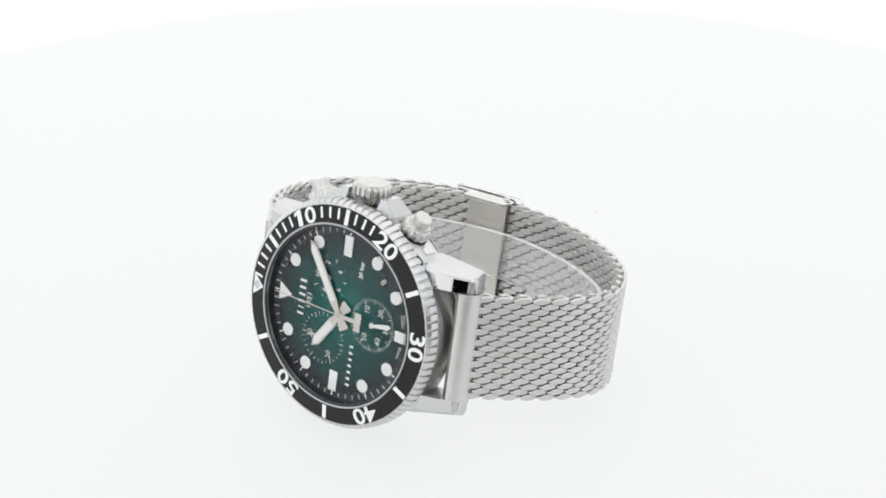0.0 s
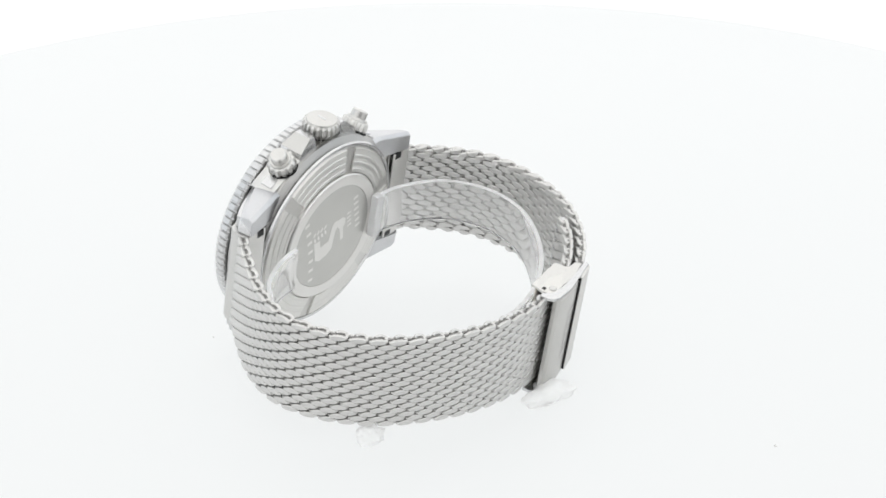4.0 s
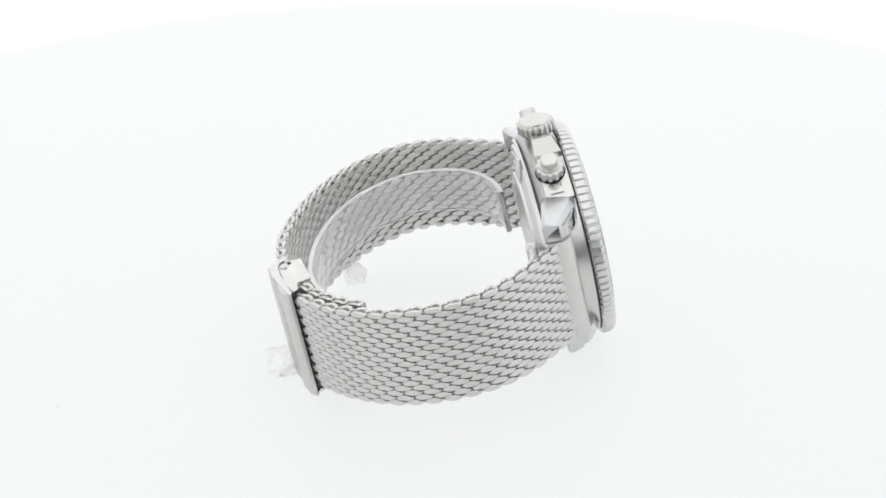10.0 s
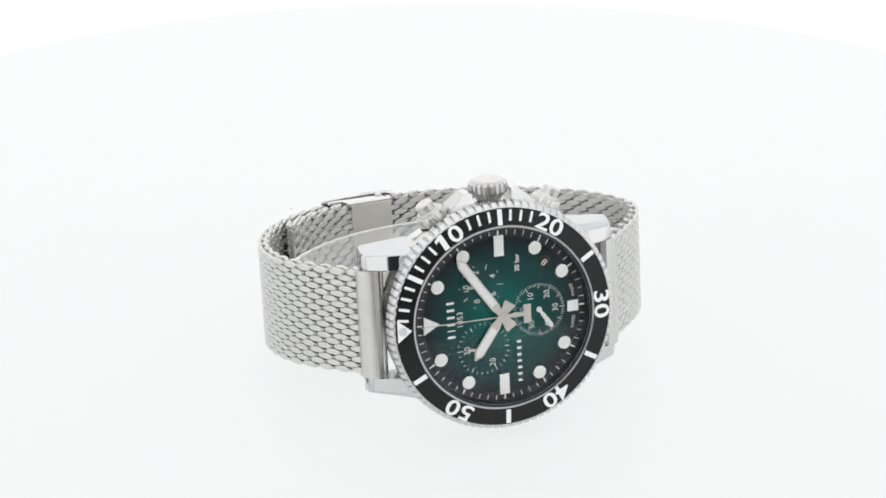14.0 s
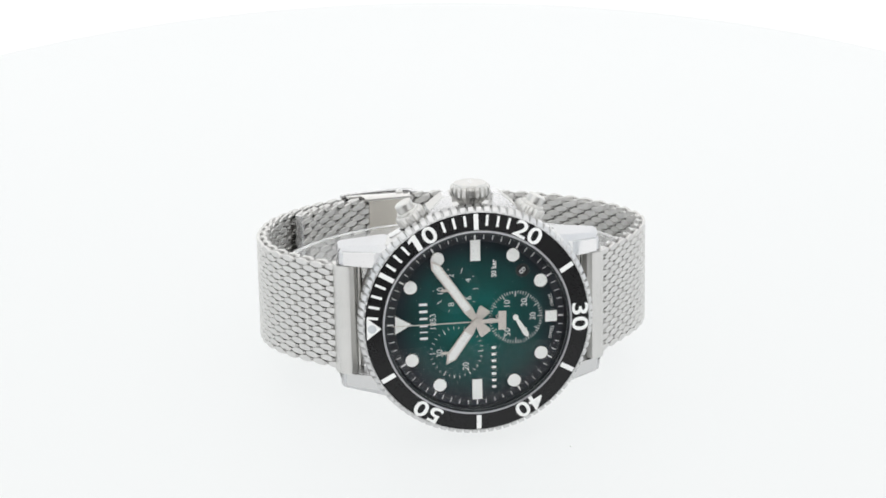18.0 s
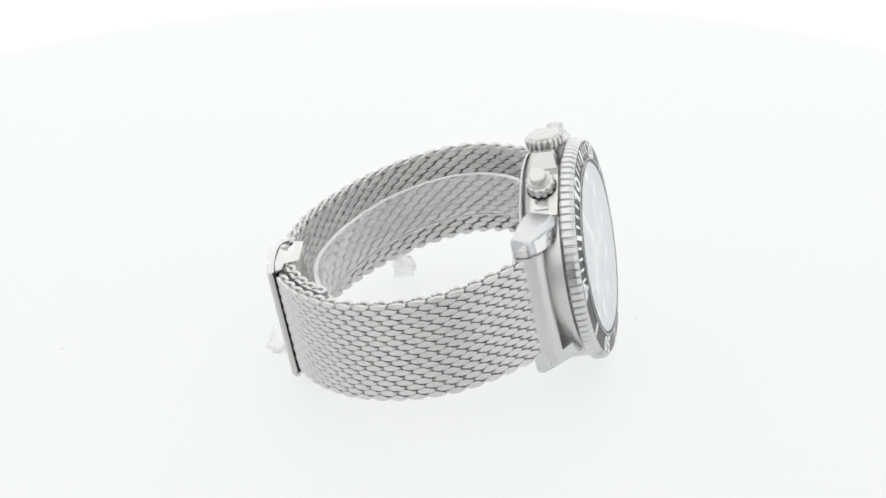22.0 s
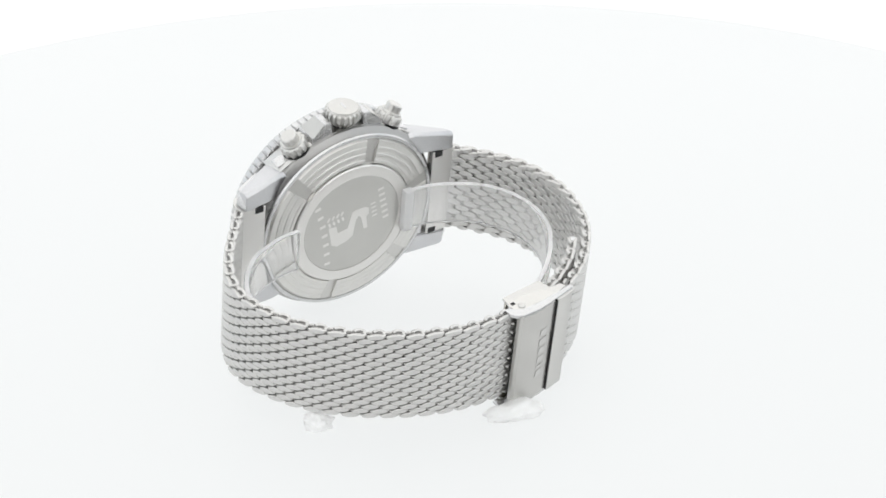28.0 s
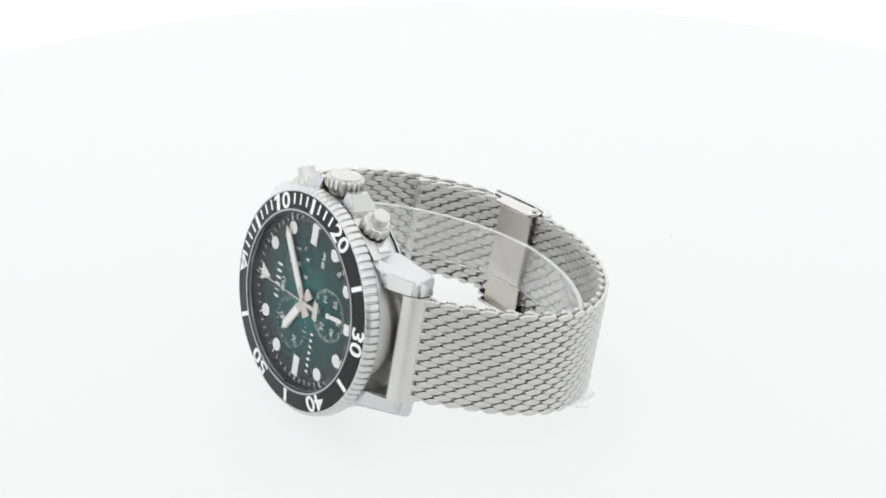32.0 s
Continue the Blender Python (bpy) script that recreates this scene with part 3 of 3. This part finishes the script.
# ---- the mesh strap ----
def spline(points, step=0.05):
    """Catmull-Rom through the points, as an even chain of places."""
    p = [Vector(q) for q in points]
    p = [2 * p[0] - p[1]] + p + [2 * p[-1] - p[-2]]
    dense = []
    for a, b, c, d in zip(p, p[1:], p[2:], p[3:]):
        for i in range(40):
            t = i / 40
            dense.append(0.5 * (2 * b + (c - a) * t + (2 * a - 5 * b + 4 * c - d) * t * t + (3 * b - a - 3 * c + d) * t ** 3))
    dense.append(p[-2])
    return dense


def stations(points, pitch, start=0.0):
    dense = spline(points)
    out, run, nxt = [], 0.0, start
    for a, b in zip(dense, dense[1:]):
        l = (b - a).length
        while nxt <= run + l:
            out.append((a + (b - a) * ((nxt - run) / l), (b - a).normalized()))
            nxt += pitch
        run += l
    return out


PITCH_X, PITCH_S = 2.27, 1.95
STRAP_12 = [(27.4, -9.2), (28.6, -10.3), (31.5, -13.3), (35.6, -18.2), (38.8, -24.3), (40.0, -31.4), (39.4, -38.0), (37.2, -44.8), (33.8, -50.2), (29.0, -55.5), (23.8, -59.4), (19.4, -61.7)]
STRAP_6 = [(-27.6, -9.3), (-28.6, -10.5), (-31.8, -14.3), (-36.7, -20.9), (-39.7, -27.1), (-40.8, -32.9), (-39.7, -38.3), (-37.0, -44.0), (-33.0, -49.2), (-27.8, -53.9), (-21.8, -57.7), (-15.2, -60.9), (-7.1, -63.3), (0.5, -63.9), (7.6, -63.1), (14.2, -61.1), (20.6, -58.1), (26.5, -53.9), (30.4, -49.8)]


def coil_mesh(name, fronts, sl, taper):
    """One flattened wire coil that runs across the strap: x across, y along the strap, z through it."""
    h, a, b = 0.66, 1.4, 1.6
    path = []
    wide = fronts % 2 == 0
    near = [(a + (b - a) * math.sin(radians(q)), h * math.cos(radians(q)), f) for q, f in ((40, 0.06), (75, 0.28), (105, 0.72), (140, 0.94))]
    for j in range(fronts):
        x = (j - (fronts - 1) / 2) * PITCH_X
        first, last = j == 0, j == fronts - 1
        e = 0.25 if wide else 0.8
        over = [(-a, h, -sl), (-a / 2, h, -sl / 2), (0, h, 0), (a / 2, h, sl / 2), (a, h, sl)]
        over += [(s, n, sl + f * ((e if last else 1.2 - sl) - sl)) for s, n, f in near]
        under = [(a, -h, 1.2 - sl), (a / 2, -h, 1.2 - sl / 2), (0, -h, 1.2), (-a / 2, -h, 1.2 + sl / 2), (-a, -h, 1.2 + sl)]
        under += [(-s, -n, 1.2 + sl + f * (1.2 - 2 * sl)) for s, n, f in near]
        # the wide coil folds under at its ends, the narrow one comes out as far below
        curl = [(a, -h, e), (a / 2, -h, e), (0.15, -0.75 * h, e), (-0.25, -0.25, e), (-0.5, 0.12, e)]
        if last:
            under = curl
        if first:
            over = [(-s, n, -dx) for s, n, dx in curl[::-1]] + [(-s, -n, -e * (1 - f)) for s, n, f in near] + over
        path += [(-(x + dx), s, n) for s, n, dx in over + under]
    bm = bmesh.new()
    rows = []
    m = 9
    for i, p in enumerate(path):
        p0, p1 = Vector(path[max(i - 1, 0)]), Vector(path[min(i + 1, len(path) - 1)])
        tan = p1 - p0
        tan.x = 0
        tan.normalize()
        nor = Vector((0, -tan.z, tan.y))
        ring = []
        for k in range(m):
            c, s = ((0.67, 0.0), (0.64, 0.24), (0.5, 0.41), (-0.5, 0.41), (-0.64, 0.24), (-0.67, 0.0), (-0.5, -0.32), (0, -0.4), (0.5, -0.32))[k]
            slim = 1 - taper * max(0.0, abs(p[1]) - 0.95) / 0.65
            v = Vector(p) + Vector((c * slim, 0, 0)) + nor * s
            v.z = max(-1.05, min(1.05, v.z))
            ring.append(bm.verts.new(v))
        rows.append(ring)
    for p, q in zip(rows, rows[1:]):
        for k in range(m):
            bm.faces.new((p[k], q[k], q[(k + 1) % m], p[(k + 1) % m]))
    bm.faces.new(rows[0])
    bm.faces.new(rows[-1])
    return to_mesh(name, bm, wire, 28)


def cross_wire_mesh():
    """A straight wire locking two neighbouring coils, and a gap-filling sheet, dark as shade."""
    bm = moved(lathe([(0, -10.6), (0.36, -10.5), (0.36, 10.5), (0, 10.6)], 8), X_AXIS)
    # sheet added to fill the gaps with painted shade
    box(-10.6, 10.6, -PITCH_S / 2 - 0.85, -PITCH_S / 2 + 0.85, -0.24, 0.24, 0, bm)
    return to_mesh("cross_wire", bm, gap_shade_wire, 40)


def strap_half(watch, points, side, meshes):
    y = 25.6 * side
    # end bar between the lugs
    rows = [[(x, y + side * dy, -7.2 + dz) for dy, dz in ((-2.4, 0.6), (-2.0, 2.2), (-1.0, 2.8), (0.8, 2.3), (1.7, 1.0), (2.0, -1.2), (1.7, -2.4), (-2.2, -2.6), (-2.5, -2.2))] for x in (-11.2, -11.0, 11.0, 11.2)]
    bm = loft(rows)
    strap = part("strap", bm, brushed, watch, "steel mesh strap on a brushed end bar", 40)
    # paler than steel here, so its colour stands in for reflected light
    part("back_plate", box(-11.1, 11.1, *sorted((side * 21.45, side * 27.3)), -9.95, -9.6, 0.1), engraved, strap, "pale frosted back of the end bar, reflected brightness put into its colour", 30)
    part("spring_bar", moved(lathe([(0, -11.4), (0.8, -11.4), (0.8, 11.4), (0, 11.4)], 16), shift(0, side * 22.7, -7.6) @ X_AXIS), polished, strap, "round spring bar")
    for sx in (-1, 1):
        # hole drawn as a black block, its shade put into the colour
        part("bar_hole_shade", box(min(sx * 9.7, sx * 11.12), max(sx * 9.7, sx * 11.12), *sorted((side * 22.0, side * 24.0)), -9.98, -8.9), shade_black, strap, "black block as the shade in the spring bar hole")
    for i, (p, tan) in enumerate(stations(points, PITCH_S, -0.4)):
        ob = new("mesh_coil", meshes[i % 2])
        ob.parent = strap
        t3 = Vector((0, tan.x, tan.y))
        x3 = Vector((1, 0, 0))
        out = x3.cross(t3)
        centre = Vector((0, p.x, p.y))
        if out.dot(centre - Vector((0, 0, -36))) < 0:
            x3, out = -x3, -out
        m = Matrix((x3, t3, out)).transposed().to_4x4()
        m.translation = centre * MM
        ob.matrix_basis = m
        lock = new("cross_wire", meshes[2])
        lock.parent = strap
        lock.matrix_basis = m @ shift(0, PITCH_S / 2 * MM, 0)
    if side < 0:
        part("strap_end", box(-10.7, 10.7, 0.6, 2.1, -0.85, 0.85, 0.4), soft_polish, strap, "rounded closing bar of the strap's tail", at=m)
    return strap


def clasp(watch):
    base = part("clasp", box(-11.9, 11.9, 4.6, 14.2, -63.1, -62.5, 0.2), warm_brushed, watch, "folding steel clasp plate inside the strap")
    base.matrix_basis = shift(-1.1 * MM, 5.9 * MM, -67.2 * MM) @ Matrix.Rotation(radians(6.5), 4, "X") @ shift(0, -5 * MM, 69 * MM)
    rows = [[(x, y, z) for y, z in ((3.9, -67.4), (3.9, -68.2), (4.4, -68.75), (5.6, -69.0), (9.8, -68.8), (14.1, -67.95), (14.1, -67.0), (9.8, -67.9), (4.8, -68.0))] for x in (-11.9, -11.6, 11.6, 11.9)]
    part("cover", loft(rows), cover_steel, base, "gently curved brushed clasp cover", 30)
    rows = [[(x, y, z) for y, z in ((14.3, -66.9), (14.3, -68.35), (14.5, -68.5), (18.9, -67.75), (19.7, -67.1), (19.5, -66.45))] for x in (-12.1, -11.9, 11.9, 12.1)]
    part("fold_bar", loft(rows), satin, base, "pale satin fold-over bar", 30)
    # black strip puts the dark reflection and shade of the bar's end into colour
    part("bar_wall_shade", box(-11.9, 11.9, 14.14, 14.29, -68.4, -66.9), shade_black, base, "black strip as the shaded step of the fold-over bar")
    # black filler in place of the shade under the bar
    part("bar_gap_shade", box(-11.7, 11.7, 14.4, 19.0, -67.05, -65.9), shade_black, base, "black filler as the shade under the fold-over bar")
    word = shift(0, 11.0, -68.62) @ Matrix.Rotation(radians(11), 4, "X") @ Matrix.Diagonal((1, 1, -1, 1))
    part("maker_name", moved(bars([1.5, 0.5, 1.4, 1.4, 1.6, 1.5], 0.9, 2.4, 0.03), word), faint, base, "faint word as plain bars")
    for s in (1, -1):
        m = Matrix(((0, 0, s, s * 11.65), (1, 0, 0, 0), (0, 1, 0, 0), (0, 0, 0, 1)))
        cheek = slab([(5.0, -61.5), (14.8, -61.3), (15.3, -61.8), (15.4, -64.6), (18.2, -64.5), (18.8, -65.9), (14.5, -66.75), (6.2, -66.75), (4.6, -66.1), (4.2, -64.6), (4.6, -63.4)], 0, 0.6, 0.12)
        part("cheek", moved(cheek, m), polished, base, "polished side cheek of the clasp", flat=3)
        rim = slab([(2.5, -64.8), (2.5, -66.5), (3.3, -67.75), (4.9, -68.5), (9.0, -68.65), (14.0, -68.0), (19.4, -67.2), (20.0, -66.5), (19.0, -66.0), (14.5, -66.92), (9.0, -66.95), (6.1, -66.95), (4.45, -66.3), (4.0, -65.6), (3.9, -64.8)], 0, 0.75, 0.2)
        part("rim", moved(rim, m), soft_polish, base, "rounded rim of the clasp cover", flat=3)
        # the seam and the slot are black pieces in place of shade
        part("seam", moved(box(4.6, 15.0, -67.0, -66.7, 0, 0.45), m), shade_black, base, "black strip as the shade in the seam between cheek and rim")
        part("rivet", moved(lathe([(0, 0.95), (0.65, 0.9), (0.8, 0.75), (0.8, 0.5), (0, 0.5)], 24), m @ shift(6.5, -65.7)), satin, base, "round rivet head")
        part("latch_slot_shade", moved(box(-0.5, 0.5, -0.4, 0.4, 0.5, 0.62), m @ shift(5.4, -64.2)), shade_black, base, "small black square as the shade in a slot")


def watch_thing():
    watch = new("wristwatch")
    tagged(watch, "steel diving chronograph with green dial and mesh strap", "watch")
    case_body(watch)
    bezel(watch)
    crystal(watch)
    dial(watch)
    pointer = pointer_set(watch)
    knobs(watch)
    caseback(watch)
    locks = cross_wire_mesh()
    strap_half(watch, STRAP_12, 1, (coil_mesh("coil_wide", 10, -0.06, 0.6), coil_mesh("coil_narrow", 9, -0.06, 0.6), locks))
    strap_half(watch, STRAP_6, -1, (coil_mesh("coil_wide", 10, 0.12, 0.66), coil_mesh("coil_narrow", 9, 0.12, 0.66), locks))
    clasp(watch)
    return watch, pointer


def spring_ring():
    """The clear C-shaped strip that holds the strap round, in the watch's space."""
    path = spline([(13.2, -12.5), (18.5, -12.9), (24.6, -15.0), (30.2, -18.7), (33.9, -24.4), (35.1, -30.7), (33.9, -37.2), (30.5, -42.9), (26.0, -47.9), (20.3, -52.5), (13.5, -56.0), (6.0, -58.2), (-1.0, -58.7), (-11.0, -57.1), (-20.5, -53.5), (-28.3, -48.6), (-34.0, -42.0), (-36.6, -35.2), (-36.1, -28.8), (-33.3, -22.9), (-28.6, -18.0), (-23.0, -15.4), (-18.5, -14.3), (-15.5, -14.1)])[::8]
    rows = []
    for i, p in enumerate(path):
        t = (path[min(i + 1, len(path) - 1)] - path[max(i - 1, 0)]).normalized()
        n = Vector((-t.y, t.x))
        w = 5.0
        rows.append([(x, p.x + n.x * d, p.y + n.y * d) for x, d in ((-w, -0.45), (-w + 0.2, -0.6), (w - 0.2, -0.6), (w, -0.45), (w, 0.45), (w - 0.2, 0.6), (-w + 0.2, 0.6), (-w, 0.45))])
    ob = new("strap_holder", to_mesh("strap_holder", loft(rows), clear_plastic, 50))
    for s in (-1, 1):
        lip = [[(s * 5.02, *r[0][1:]), (s * 5.2, *r[0][1:]), (s * 5.2, *r[7][1:]), (s * 5.02, *r[7][1:])] for r in rows]
        part("edge", loft(lip), milky_edge, ob, "bright cut edge of the strip", 50)
    for p, q in ((path[0], path[3]),):
        u = (q - p).normalized()
        m = Matrix(((1, 0, 0, 0), (0, u.x, -u.y, p.x), (0, u.y, u.x, p.y), (0, 0, 0, 1)))
        part("end", moved(box(-5.3, 5.3, -0.6, 1.6, -1.0, 1.0, 0.3), m), milky_edge, ob, "thick milky cut end of the strip", 50)
    return tagged(ob, "clear plastic C-shaped strip holding the strap open", "strap holder")


def putty_lump(x, y, sx, sy, sz, seed, label):
    """A squashed, crumpled lump of clear putty on the disc."""
    bm = bmesh.new()
    bmesh.ops.create_icosphere(bm, subdivisions=4, radius=1)
    for v in bm.verts:
        n = noise.noise(v.co * 1.5 + Vector((seed, 0, 0))) * 0.4 + noise.noise(v.co * 3.5 + Vector((0, seed, 0))) * 0.22 + noise.noise(v.co * 8.0 + Vector((0, 0, seed))) * 0.09
        v.co *= 1 + n
        v.co.z = max(v.co.z, -0.62)
        v.co = Vector((v.co.x * sx, v.co.y * sy, (v.co.z + 0.62) * sz))
    ob = new("putty", to_mesh("putty", bm, putty_gel, 80))
    tagged(ob, label, "putty")
    return ob, Vector((x, y, 0))


def dust(x, y, r):
    bm = bmesh.new()
    bmesh.ops.create_icosphere(bm, subdivisions=2, radius=r)
    for v in bm.verts:
        v.co *= 1 + 0.4 * noise.noise(v.co * 5)
        v.co.z = max(v.co.z, -0.3 * r) + 0.3 * r
    ob = new("dust_speck", to_mesh("dust_speck", bm, speck_grey))
    return tagged(ob, "tiny grey dust speck on the white disc", "dust", group="dust on the turntable"), Vector((x, y, 0))


setting()
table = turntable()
watch, pointer = watch_thing()
ring = spring_ring()
loose = [putty_lump(-1.2, 31.5, 6.0, 3.6, 1.5, 1.3, "crumpled lump of clear putty under the clasp"),
         putty_lump(35.6, 13.8, 2.6, 2.4, 2.6, 7.7, "small ball of clear putty under the strap"),
         dust(24.0, -42.0, 0.2), dust(-13.4, 79.3, 0.32)]

# ---- movement: the turntable goes round, slows, and runs back ----
STEP = 0.5
TURNS = [-40.6, -49.9, -61.1, -72.8, -84.1, -95.5, -106.9, -118.4, -129.8, -141.2, -152.7, -164.2, -175.7, -187.0, -198.2, -209.3, -220.6, -231.7, -242.9, -253.9, -264.8, -275.7, -287.1, -298.4, -310.0, -320.1, -329.6, -337.6, -344.9, -350.9, -356.3, -360.4, -363.0, -363.7, -362.3, -358.8, -354.0, -348.5, -341.9, -334.5, -325.7, -316.3, -305.5, -293.8, -282.6, -271.7, -260.6, -249.4, -238.3, -227.1, -215.9, -204.7, -193.5, -182.2, -170.8, -159.3, -148.1, -136.8, -125.2, -113.7, -102.2, -90.9, -79.5, -68.1, -56.1]
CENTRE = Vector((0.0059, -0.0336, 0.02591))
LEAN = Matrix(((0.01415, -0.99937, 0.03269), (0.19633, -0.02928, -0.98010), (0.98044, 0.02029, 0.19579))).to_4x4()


def motions():
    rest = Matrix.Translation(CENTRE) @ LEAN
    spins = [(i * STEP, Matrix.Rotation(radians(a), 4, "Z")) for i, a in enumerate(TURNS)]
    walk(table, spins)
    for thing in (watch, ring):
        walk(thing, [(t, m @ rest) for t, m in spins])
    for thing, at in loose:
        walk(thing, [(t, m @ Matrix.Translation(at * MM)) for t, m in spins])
    # the small seconds pointer creeps on, and back
    rows = []
    for i in range(33):
        t = float(i)
        reading = 28.0 + 0.8 * (t if t < 16.4 else 32.8 - t)
        rows.append((t, Matrix.Translation((0.1 * MM, -8.0 * MM, 0)) @ turn(reading * 6)))
    walk(pointer, rows)


motions()
